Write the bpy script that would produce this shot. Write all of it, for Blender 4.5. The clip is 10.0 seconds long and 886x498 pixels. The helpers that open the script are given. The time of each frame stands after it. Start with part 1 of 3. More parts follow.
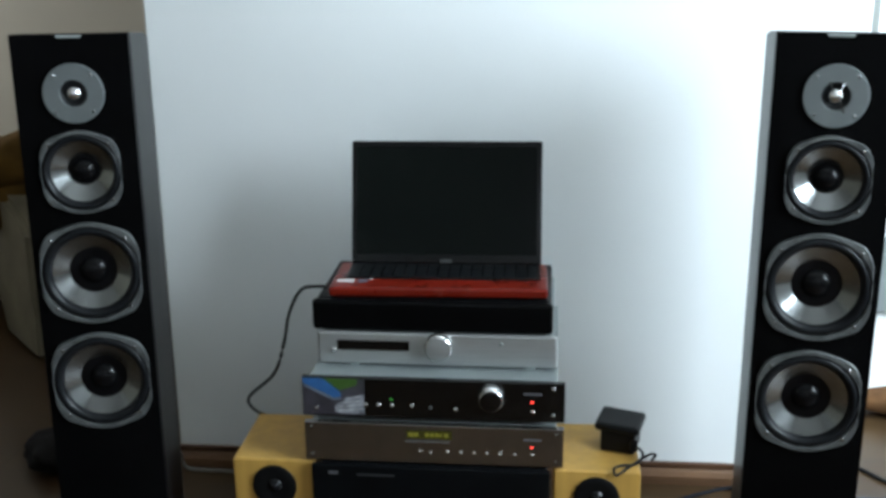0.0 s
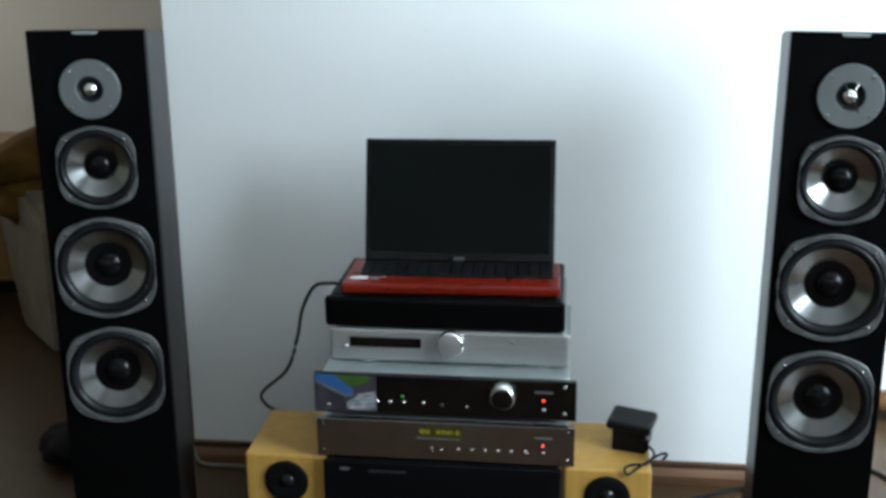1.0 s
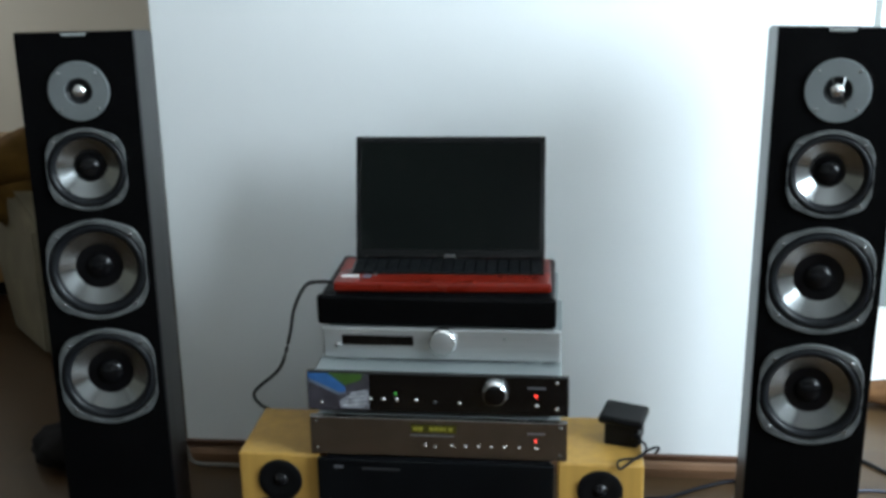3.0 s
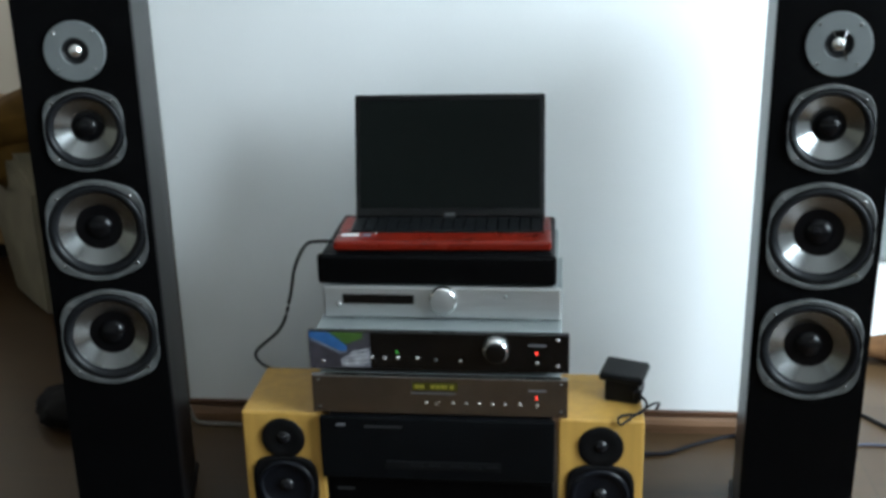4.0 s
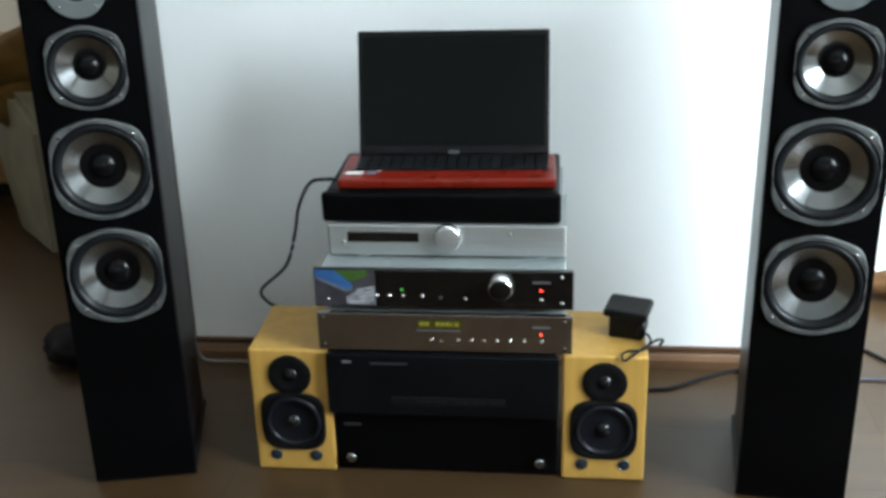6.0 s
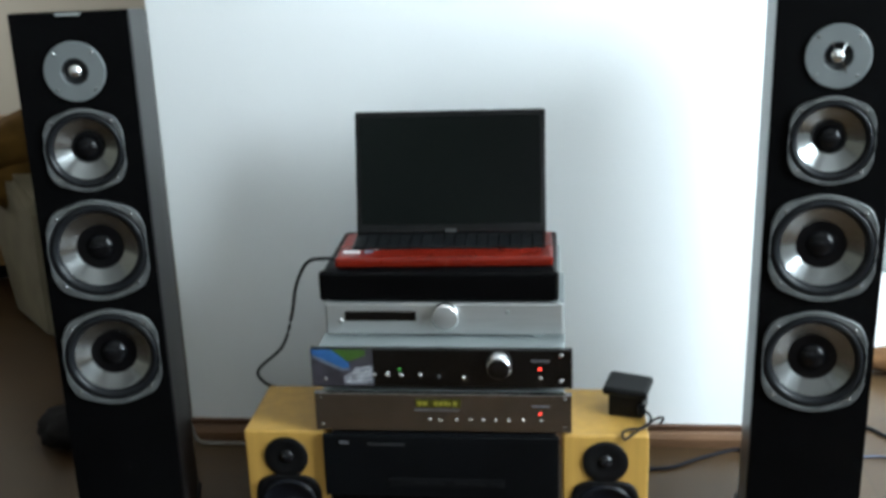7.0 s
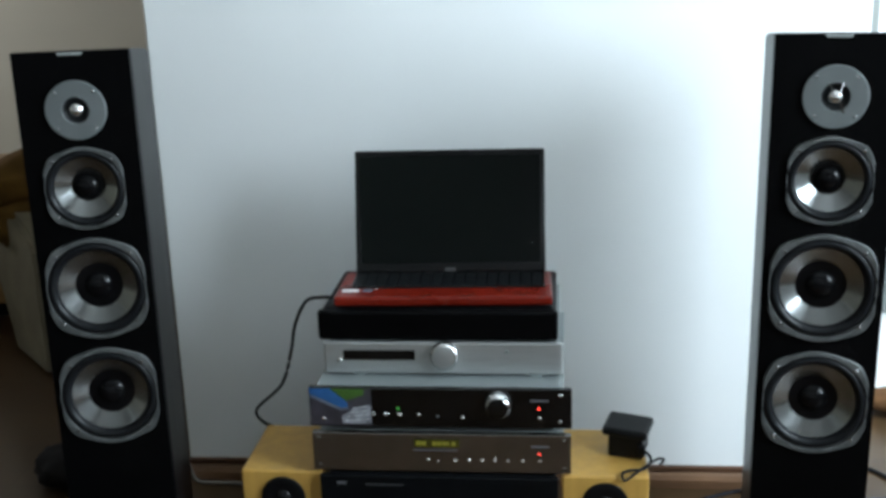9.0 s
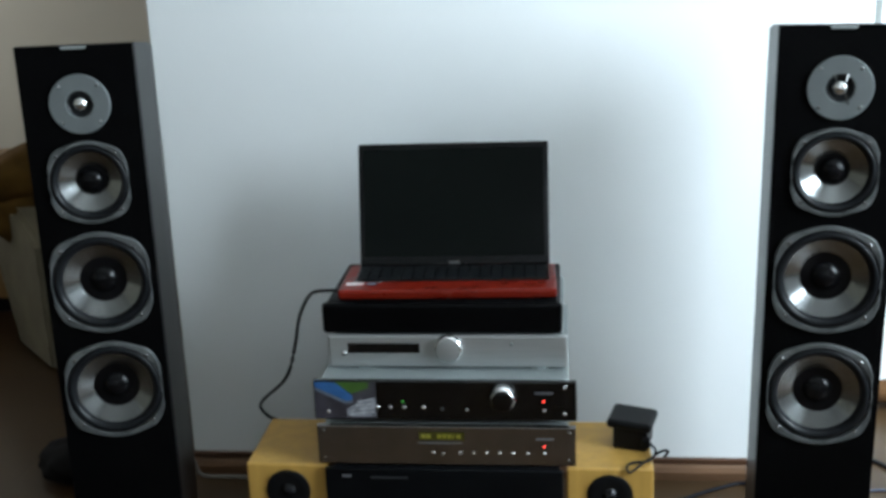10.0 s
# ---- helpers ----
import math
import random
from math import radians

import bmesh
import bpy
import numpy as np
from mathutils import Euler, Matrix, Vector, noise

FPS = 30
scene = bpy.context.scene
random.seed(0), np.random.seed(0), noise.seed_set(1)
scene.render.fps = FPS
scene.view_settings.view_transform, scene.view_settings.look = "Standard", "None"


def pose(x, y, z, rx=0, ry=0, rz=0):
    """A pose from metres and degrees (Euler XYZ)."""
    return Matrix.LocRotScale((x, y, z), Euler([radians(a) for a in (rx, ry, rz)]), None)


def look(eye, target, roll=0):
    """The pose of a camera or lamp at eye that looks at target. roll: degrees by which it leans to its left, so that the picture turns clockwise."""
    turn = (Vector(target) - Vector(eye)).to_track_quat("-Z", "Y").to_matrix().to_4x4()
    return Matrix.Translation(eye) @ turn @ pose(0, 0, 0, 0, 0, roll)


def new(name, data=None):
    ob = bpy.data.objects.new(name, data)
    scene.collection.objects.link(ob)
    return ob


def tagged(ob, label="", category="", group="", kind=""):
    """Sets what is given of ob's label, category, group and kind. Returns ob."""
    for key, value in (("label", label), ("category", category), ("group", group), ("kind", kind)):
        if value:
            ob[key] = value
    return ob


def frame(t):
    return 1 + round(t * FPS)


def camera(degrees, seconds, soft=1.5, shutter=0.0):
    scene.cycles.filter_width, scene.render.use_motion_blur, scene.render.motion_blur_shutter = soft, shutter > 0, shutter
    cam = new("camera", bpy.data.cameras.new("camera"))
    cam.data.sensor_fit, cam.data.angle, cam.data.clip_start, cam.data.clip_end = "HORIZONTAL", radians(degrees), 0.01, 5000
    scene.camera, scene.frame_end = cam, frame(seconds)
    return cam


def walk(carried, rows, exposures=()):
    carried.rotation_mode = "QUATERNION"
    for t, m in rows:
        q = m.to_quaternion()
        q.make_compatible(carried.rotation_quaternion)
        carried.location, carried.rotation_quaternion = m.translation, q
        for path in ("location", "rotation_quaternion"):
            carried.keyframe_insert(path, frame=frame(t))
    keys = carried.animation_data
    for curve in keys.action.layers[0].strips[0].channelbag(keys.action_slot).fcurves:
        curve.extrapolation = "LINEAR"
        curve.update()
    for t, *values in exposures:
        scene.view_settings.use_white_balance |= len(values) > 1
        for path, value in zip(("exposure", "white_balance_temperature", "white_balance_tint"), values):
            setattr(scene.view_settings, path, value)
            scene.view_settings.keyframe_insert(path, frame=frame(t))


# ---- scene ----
cam = camera(43.3, 10.0, soft=3.4, shutter=0.5)
walk(cam, [
    (0, pose(-0.0052, 0.0055, 1.1418, 73.46, 0.67, 5.77)),
    (0.5, pose(0.0003, 0.0055, 1.1425, 73.44, 0.70, 6.21)),
    (1, pose(0.0013, 0.0013, 1.1409, 73.42, 0.48, 6.70)),
    (1.5, pose(-0.0003, -0.0011, 1.1453, 73.68, 0.67, 6.45)),
    (2, pose(0.0006, -0.0059, 1.1466, 73.95, 0.78, 6.04)),
    (2.2, pose(0.0000, -0.0050, 1.1472, 74.09, 0.79, 5.90)),
    (3.3, pose(-0.0010, -0.0008, 1.1478, 72.46, 1.02, 6.01)),
    (3.5, pose(-0.0011, -0.0003, 1.1479, 72.02, 1.06, 5.80)),
    (4, pose(0.0006, -0.0002, 1.1450, 71.03, 1.41, 5.90)),
    (4.5, pose(-0.0001, -0.0016, 1.1425, 70.35, 1.55, 5.91)),
    (5, pose(0.0006, 0.0011, 1.1447, 69.39, 1.66, 5.82)),
    (5.2, pose(0.0006, 0.0026, 1.1462, 68.75, 1.63, 6.17)),
    (5.75, pose(-0.0008, 0.0010, 1.1463, 67.75, 1.69, 6.02)),
    (6.3, pose(-0.0019, -0.0005, 1.1464, 68.22, 1.77, 5.80)),
    (6.5, pose(-0.0006, 0.0005, 1.1470, 69.10, 1.97, 5.58)),
    (7, pose(-0.0031, 0.0016, 1.1444, 71.85, 2.02, 5.67)),
    (7.5, pose(0.0000, 0.0002, 1.1456, 74.05, 2.20, 5.84)),
    (8, pose(0.0039, 0.0016, 1.1494, 74.49, 2.06, 5.53)),
    (8.5, pose(0.0059, 0.0021, 1.1459, 74.20, 1.90, 5.54)),
    (9, pose(0.0041, 0.0034, 1.1437, 73.86, 1.91, 5.89)),
    (9.5, pose(-0.0047, -0.0012, 1.1410, 73.92, 2.01, 5.88)),
    (10, pose(-0.0038, 0.0016, 1.1417, 73.57, 2.09, 5.81)),
], exposures=[(0, -0.33, 6150, 8), (2, -0.27, 6150, 8), (3.5, -0.24, 6160, 8), (4.5, -0.09, 6210, 8), (5.2, 0.02, 6260, 8), (6.3, 0.26, 6360, 8), (6.5, 0.24, 6360, 8), (7, 0.08, 6260, 8), (7.5, -0.17, 6160, 8), (8.5, -0.39, 6150, 8), (10, -0.37, 6150, 8)])

# ---- world and light ----
world = bpy.data.worlds.new("sky")
scene.world = world
world.use_nodes = True
wn = world.node_tree.nodes
sky = wn.new("ShaderNodeTexSky")
sky.sky_type = "NISHITA"
sky.sun_disc = False
sky.sun_elevation = radians(38)
sky.sun_rotation = radians(150)
wn["Background"].inputs["Strength"].default_value = 0.12
world.node_tree.links.new(sky.outputs["Color"], wn["Background"].inputs["Color"])


def area_lamp(name, m, sx, sy, watts, color):
    data = bpy.data.lights.new(name, "AREA")
    data.shape, data.size, data.size_y, data.energy, data.color = "RECTANGLE", sx, sy, watts, color
    ob = new(name, data)
    ob.matrix_world = m
    return ob


# skylight entering by the window in the side wall
area_lamp("window_light", look((1.97, 0.70, 1.50), (0.6, 1.2, 1.15)), 0.80, 1.15, 96, (0.82, 0.94, 1.0))
# weak fill lamp added behind the camera, with an invented window around it
area_lamp("south_fill_light", look((0.9, -2.94, 1.6), (0.0, 2.0, 0.9)), 1.5, 1.2, 3.5, (1.0, 0.95, 0.88))
# second side lamp added to brighten recess and wall; its door is unseen
area_lamp("recess_fill_light", look((1.95, 1.80, 1.36), (0.5, 1.80, 1.10)), 1.0, 1.3, 104, (0.82, 0.94, 1.0))
# lamp added to brighten the dim room; its window is unseen
area_lamp("back_fill_light", look((-4.1, 4.1, 1.6), (-1.2, 5.0, 1.5)), 0.9, 1.1, 38, (0.95, 0.97, 1.0))


# ---- materials ----
def material(name, color, rough=0.5, metal=0.0, spec=0.5, vary=0.12, scale=8.0, bump=0.0, bump_scale=60.0, coat=0.0, stretch=(1, 1, 1)):
    mat = bpy.data.materials.new(name)
    mat.use_nodes = True
    nt = mat.node_tree
    bsdf = nt.nodes["Principled BSDF"]
    bsdf.inputs["Roughness"].default_value = rough
    bsdf.inputs["Metallic"].default_value = metal
    bsdf.inputs["Specular IOR Level"].default_value = spec
    bsdf.inputs["Coat Weight"].default_value = coat
    bsdf.inputs["Coat Roughness"].default_value = 0.08
    tc = nt.nodes.new("ShaderNodeTexCoord")
    mp = nt.nodes.new("ShaderNodeMapping")
    mp.inputs["Scale"].default_value = stretch
    nt.links.new(tc.outputs["Object"], mp.inputs["Vector"])
    big = nt.nodes.new("ShaderNodeTexNoise")
    big.inputs["Scale"].default_value = scale
    big.inputs["Detail"].default_value = 6
    nt.links.new(mp.outputs["Vector"], big.inputs["Vector"])
    ramp = nt.nodes.new("ShaderNodeValToRGB")
    ramp.color_ramp.elements[0].position, ramp.color_ramp.elements[1].position = 0.3, 0.7
    ramp.color_ramp.elements[0].color = (*[c * (1 - vary) for c in color], 1)
    ramp.color_ramp.elements[1].color = (*[min(1, c * (1 + vary)) for c in color], 1)
    nt.links.new(big.outputs["Fac"], ramp.inputs["Fac"])
    nt.links.new(ramp.outputs["Color"], bsdf.inputs["Base Color"])
    rr = nt.nodes.new("ShaderNodeMapRange")
    rr.inputs["To Min"].default_value, rr.inputs["To Max"].default_value = max(0.02, rough * 0.85), min(1, rough * 1.15)
    nt.links.new(big.outputs["Fac"], rr.inputs["Value"])
    nt.links.new(rr.outputs["Result"], bsdf.inputs["Roughness"])
    if bump:
        fine = nt.nodes.new("ShaderNodeTexNoise")
        fine.inputs["Scale"].default_value = bump_scale
        fine.inputs["Detail"].default_value = 8
        nt.links.new(mp.outputs["Vector"], fine.inputs["Vector"])
        bn = nt.nodes.new("ShaderNodeBump")
        bn.inputs["Strength"].default_value = bump
        bn.inputs["Distance"].default_value = 0.002
        nt.links.new(fine.outputs["Fac"], bn.inputs["Height"])
        nt.links.new(bn.outputs["Normal"], bsdf.inputs["Normal"])
    return mat


def glow(name, color, strength):
    mat = bpy.data.materials.new(name)
    mat.use_nodes = True
    bsdf = mat.node_tree.nodes["Principled BSDF"]
    bsdf.inputs["Base Color"].default_value = (*color, 1)
    bsdf.inputs["Emission Color"].default_value = (*color, 1)
    bsdf.inputs["Emission Strength"].default_value = strength
    return mat


def laminate(name, dark, light):
    """Laminate boards 0.19 m wide, with grain along them."""
    mat = material(name, light, rough=0.34, vary=0.25, scale=3.0, bump=0.05, bump_scale=40, stretch=(1, 9, 1), spec=0.38)
    nt = mat.node_tree
    bsdf = nt.nodes["Principled BSDF"]
    tc = nt.nodes.new("ShaderNodeTexCoord")
    brick = nt.nodes.new("ShaderNodeTexBrick")
    brick.inputs["Scale"].default_value = 1.0
    brick.inputs["Brick Width"].default_value, brick.inputs["Row Height"].default_value = 1.2, 0.19
    brick.inputs["Mortar Size"].default_value = 0.002
    brick.inputs["Color1"].default_value = (*dark, 1)
    brick.inputs["Color2"].default_value = (*light, 1)
    brick.inputs["Mortar"].default_value = (*[c * 0.4 for c in dark], 1)
    nt.links.new(tc.outputs["Object"], brick.inputs["Vector"])
    ramp = [n for n in nt.nodes if n.type == "VALTORGB"][0]
    mix = nt.nodes.new("ShaderNodeMix")
    mix.data_type, mix.blend_type = "RGBA", "MIX"
    mix.inputs["Factor"].default_value = 0.5
    nt.links.new(ramp.outputs["Color"], mix.inputs["A"])
    nt.links.new(brick.outputs["Color"], mix.inputs["B"])
    nt.links.new(mix.outputs["Result"], bsdf.inputs["Base Color"])
    return mat


def turned(mat, amount):
    """Fine rings, as of a part turned on a lathe about its own y axis."""
    nt = mat.node_tree
    tangent = nt.nodes.new("ShaderNodeTangent")
    tangent.direction_type, tangent.axis = "RADIAL", "Y"
    bsdf = nt.nodes["Principled BSDF"]
    bsdf.inputs["Anisotropic"].default_value = amount
    bsdf.inputs["Anisotropic Rotation"].default_value = 0.25
    nt.links.new(tangent.outputs["Tangent"], bsdf.inputs["Tangent"])
    return mat


M_WALL = material("white wall paint", (0.80, 0.81, 0.81), 0.9, vary=0.02, scale=2.5, bump=0.15, bump_scale=180, spec=0.2)
M_BEIGE = material("beige wall paint", (0.49, 0.45, 0.365), 0.9, vary=0.06, scale=1.2, bump=0.15, bump_scale=160, spec=0.2)
M_CEIL = material("ceiling paint", (0.78, 0.77, 0.74), 0.95, vary=0.02, scale=2, spec=0.1)
M_FLOOR = laminate("laminate floor", (0.030, 0.0155, 0.0060), (0.050, 0.029, 0.013))
M_BASE = material("brown wood skirting", (0.075, 0.034, 0.017), 0.4, vary=0.3, scale=4, bump=0.1, stretch=(1, 12, 12))
# the tan puts a glossy floor reflection into the skirting's colour
M_BASESHEEN = material("wood skirting with tan reflection", (0.13, 0.068, 0.035), 0.4, vary=0.3, scale=4, bump=0.1, stretch=(1, 12, 12))
M_CAB = material("black lacquered cabinet", (0.0022, 0.0020, 0.0026), 0.36, vary=0.3, scale=5, bump=0.03, bump_scale=90, stretch=(8, 8, 1), spec=0.15)
M_BAFFLE = material("black baffle", (0.0011, 0.0011, 0.0013), 0.5, vary=0.3, scale=6, bump=0.05, bump_scale=120, spec=0.05)
M_FRAME = material("grey driver frame", (0.088, 0.091, 0.091), 0.42, metal=0.25, vary=0.45, scale=35, bump=0.15, bump_scale=250, spec=0.3)
M_PLATE = material("grey tweeter plate", (0.118, 0.127, 0.128), 0.5, metal=0.1, vary=0.06, scale=25, bump=0.05, bump_scale=400, spec=0.2)
M_CONE = turned(material("silver cone", (0.275, 0.285, 0.29), 0.18, metal=0.97, vary=0.05, scale=20), 0.08)
M_RUBBER = material("black rubber surround", (0.006, 0.0066, 0.008), 0.36, vary=0.2, scale=30, spec=0.2)
M_DUST = material("dark dust cap", (0.003, 0.003, 0.0036), 0.22, vary=0.2, scale=30, spec=0.2)
M_CAPGLOSS = material("glossy black cap", (0.004, 0.004, 0.005), 0.20, vary=0.2, scale=30, spec=0.32)
M_CHROME = material("bright metal", (0.80, 0.80, 0.80), 0.16, metal=1.0, vary=0.04, scale=30)
M_SILVER = material("brushed aluminium", (0.54, 0.555, 0.555), 0.34, metal=0.8, vary=0.06, scale=12, bump=0.04, bump_scale=60, stretch=(1, 30, 30))
M_SILVERTOP = material("silver painted steel", (0.265, 0.295, 0.295), 0.3, metal=0.4, vary=0.04, scale=10)
M_MIRROR = material("smoked mirror panel", (0.295, 0.278, 0.27), 0.09, metal=1.0, vary=0.12, scale=14)
M_GLOSS = material("glossy black panel", (0.003, 0.0025, 0.0023), 0.05, vary=0.2, scale=6, spec=0.38)
M_BLACKMET = material("black coated steel", (0.0035, 0.0038, 0.0045), 0.5, vary=0.25, scale=20, bump=0.05, bump_scale=300, spec=0.18)
M_BLACKFRONT = material("black front panel", (0.0025, 0.003, 0.0038), 0.35, vary=0.2, scale=15, spec=0.14)
M_BLACKDEEP = material("deep black front panel", (0.0015, 0.0015, 0.0017), 0.3, vary=0.2, scale=15, spec=0.08)
M_YELLOW = material("yellow beech veneer", (0.455, 0.262, 0.058), 0.42, vary=0.12, scale=5, bump=0.06, bump_scale=60, stretch=(10, 10, 1))
M_RED = material("glossy red plastic", (0.130, 0.0078, 0.0028), 0.28, vary=0.1, scale=15, spec=0.25)
M_KEYS = material("dark keys", (0.006, 0.007, 0.008), 0.5, vary=0.2, scale=30, spec=0.12)
M_SCREEN = material("dark screen", (0.0030, 0.0042, 0.0037), 0.18, vary=0.05, scale=5, spec=0.11)
M_BEZEL = material("dark bezel", (0.0025, 0.0025, 0.0028), 0.16, vary=0.1, scale=15, spec=0.30)
M_PLASTIC = material("black plastic", (0.004, 0.004, 0.0045), 0.42, vary=0.2, scale=40, bump=0.05, bump_scale=300, spec=0.16)
M_CABLE = material("dark cable", (0.009, 0.009, 0.010), 0.5, vary=0.2, scale=40, spec=0.2)
M_CABLEDARK = material("dark grey blue cable", (0.0065, 0.007, 0.010), 0.7, vary=0.2, scale=40, spec=0.12)
M_CABLEGREY = material("grey blue cable", (0.12, 0.13, 0.17), 0.5, vary=0.2, scale=40)
M_CABLESOFT = material("dark grey cable", (0.022, 0.022, 0.022), 0.6, vary=0.2, scale=40, spec=0.3)
M_CABLEBLUE = material("faded blue cable", (0.055, 0.06, 0.085), 0.6, vary=0.2, scale=40, spec=0.2)
M_CABLEWHITE = material("pale cable", (0.17, 0.155, 0.135), 0.5, vary=0.1, scale=40)
M_LETTER = material("pale print", (0.62, 0.62, 0.62), 0.5, vary=0.05, scale=40)
M_BADGE = material("grey badge", (0.34, 0.36, 0.35), 0.4, metal=0.3, vary=0.05, scale=40)
M_FAINT = material("faint print", (0.022, 0.023, 0.025), 0.5, vary=0.05, scale=40)
M_NAVY = material("navy plastic", (0.014, 0.022, 0.030), 0.25, vary=0.2, scale=40)
M_DARKCHROME = material("dark chrome", (0.30, 0.30, 0.30), 0.18, metal=1.0, vary=0.1, scale=40)
M_SOFTBLACK = material("satin black cone", (0.005, 0.006, 0.009), 0.3, vary=0.2, scale=40, spec=0.22)
M_WOOD = material("yellow brown wood", (0.20, 0.105, 0.030), 0.5, vary=0.25, scale=4, bump=0.05, stretch=(10, 10, 1))
M_DIMPRINT = material("dim print", (0.10, 0.10, 0.11), 0.5, vary=0.05, scale=40)
M_BLUE = material("blue print", (0.026, 0.10, 0.27), 0.35, vary=0.25, scale=30)
M_GREEN = material("green print", (0.045, 0.10, 0.016), 0.35, vary=0.25, scale=30)
M_PURPLE = material("grey violet film", (0.040, 0.036, 0.045), 0.3, vary=0.4, scale=30)
M_FOIL = material("crinkled foil", (0.32, 0.33, 0.37), 0.3, metal=0.4, vary=0.6, scale=60, bump=0.6, bump_scale=80)
M_FOILPALE = material("pale creased foil", (0.46, 0.47, 0.50), 0.35, metal=0.3, vary=0.55, scale=90, bump=0.6, bump_scale=90)
M_BROWN = material("brown woven fabric", (0.085, 0.042, 0.018), 0.9, vary=0.3, scale=25, bump=0.4, bump_scale=250, spec=0.1)
M_GREYPATCH = material("plain mid grey", (0.16, 0.175, 0.175), 0.5, vary=0.08, scale=8, bump=0.05, spec=0.3)
M_LEDRED = glow("red lamp", (1.0, 0.05, 0.03), 4.0)
M_LEDGREEN = glow("green lamp", (0.07, 0.42, 0.05), 0.3)
M_DISPLAY = glow("yellow green display", (0.17, 0.155, 0.008), 0.14)
M_DISPLAYBACK = material("display window", (0.05, 0.045, 0.01), 0.2, vary=0.1, scale=20)
M_CLOTH = material("beige upholstery", (0.165, 0.142, 0.098), 0.95, vary=0.15, scale=9, bump=0.5, bump_scale=350, spec=0.1)
M_OCHRE = material("ochre brown fabric", (0.105, 0.056, 0.013), 0.95, vary=0.45, scale=7, bump=0.5, bump_scale=300, spec=0.1)
M_DARKCLOTH = material("dark fabric", (0.007, 0.006, 0.0055), 0.95, vary=0.3, scale=12, bump=0.4, bump_scale=200, spec=0.1)
M_TRIM = material("pale grey trim", (0.29, 0.30, 0.285), 0.7, vary=0.03, scale=6, spec=0.2)
M_FRAMEWHITE = material("white lacquered wood", (0.74, 0.75, 0.74), 0.35, vary=0.03, scale=6)
M_GLASS = bpy.data.materials.new("window glass")
M_GLASS.use_nodes = True
M_GLASS.node_tree.nodes["Principled BSDF"].inputs["Transmission Weight"].default_value = 1.0
M_GLASS.node_tree.nodes["Principled BSDF"].inputs["Roughness"].default_value = 0.0
M_GLASS.node_tree.nodes["Principled BSDF"].inputs["IOR"].default_value = 1.45


# ---- mesh helpers ----
def part(name, bm, mat, parent=None, label="", smooth=False):
    me = bpy.data.meshes.new(name)
    if smooth:
        for fc in bm.faces:
            fc.smooth = True
    bm.to_mesh(me)
    bm.free()
    me.materials.append(mat)
    ob = new(name, me)
    if parent:
        ob.parent = parent
    return tagged(ob, label)


def thing(name, label, category, m=None, group=""):
    ob = new(name)
    ob.empty_display_size = 0.05
    if m:
        ob.matrix_world = m
    return tagged(ob, label, category, group)


def box(x0, x1, y0, y1, z0, z1, bevel=0.0, seg=2, bm=None):
    out = bm or bmesh.new()
    made = bmesh.ops.create_cube(out, size=1.0, matrix=Matrix.Translation(((x0 + x1) / 2, (y0 + y1) / 2, (z0 + z1) / 2)) @ Matrix.Diagonal((x1 - x0, y1 - y0, z1 - z0, 1)))
    if bevel:
        edges = list({e for v in made["verts"] for e in v.link_edges})
        bmesh.ops.bevel(out, geom=edges, offset=bevel, segments=seg, affect="EDGES", profile=0.5)
    return out


def prism(outline, y0, y1, bevel=0.0, seg=2):
    """An outline in x and z, drawn out from y0 to y1."""
    bm = bmesh.new()
    a = [bm.verts.new((x, y0, z)) for x, z in outline]
    b = [bm.verts.new((x, y1, z)) for x, z in outline]
    front, back = bm.faces.new(a), bm.faces.new(b[::-1])
    for i in range(len(a)):
        j = (i + 1) % len(a)
        bm.faces.new((a[j], a[i], b[i], b[j]))
    bmesh.ops.recalc_face_normals(bm, faces=bm.faces)
    if bevel:
        bmesh.ops.bevel(bm, geom=list(front.edges), offset=bevel, segments=seg, affect="EDGES", profile=0.5)
    return bm


def lathe(profile, n=48, shape=None):
    """A profile of (radius, y) turned round the y axis; shape(angle) scales the radius where it is given."""
    bm = bmesh.new()
    rings = []
    for r, y in profile:
        if r < 1e-6:
            rings.append([bm.verts.new((0, y, 0))])
            continue
        ring = []
        for i in range(n):
            a = 2 * math.pi * i / n
            k = shape(a, r) if shape else r
            ring.append(bm.verts.new((k * math.cos(a), y, k * math.sin(a))))
        rings.append(ring)
    for p, q in zip(rings, rings[1:]):
        for i in range(n):
            j = (i + 1) % n
            if len(p) == 1 and len(q) > 1:
                bm.faces.new((p[0], q[i], q[j]))
            elif len(q) == 1 and len(p) > 1:
                bm.faces.new((p[i], p[j], q[0]))
            elif len(p) > 1:
                bm.faces.new((p[i], p[j], q[j], q[i]))
    bmesh.ops.recalc_face_normals(bm, faces=bm.faces)
    return bm


def shift(bm, x, y, z):
    bmesh.ops.translate(bm, verts=bm.verts, vec=(x, y, z))
    return bm


def smooth_path(points, steps=8):
    """A Catmull-Rom line through the points."""
    pts = [Vector(p) for p in points]
    pts = [2 * pts[0] - pts[1], *pts, 2 * pts[-1] - pts[-2]]
    out = []
    for a, b, c, d in zip(pts, pts[1:], pts[2:], pts[3:]):
        for i in range(steps):
            t = i / steps
            out.append(0.5 * (2 * b + (c - a) * t + (2 * a - 5 * b + 4 * c - d) * t * t + (3 * b - a - 3 * c + d) * t ** 3))
    return [*out, pts[-2]]


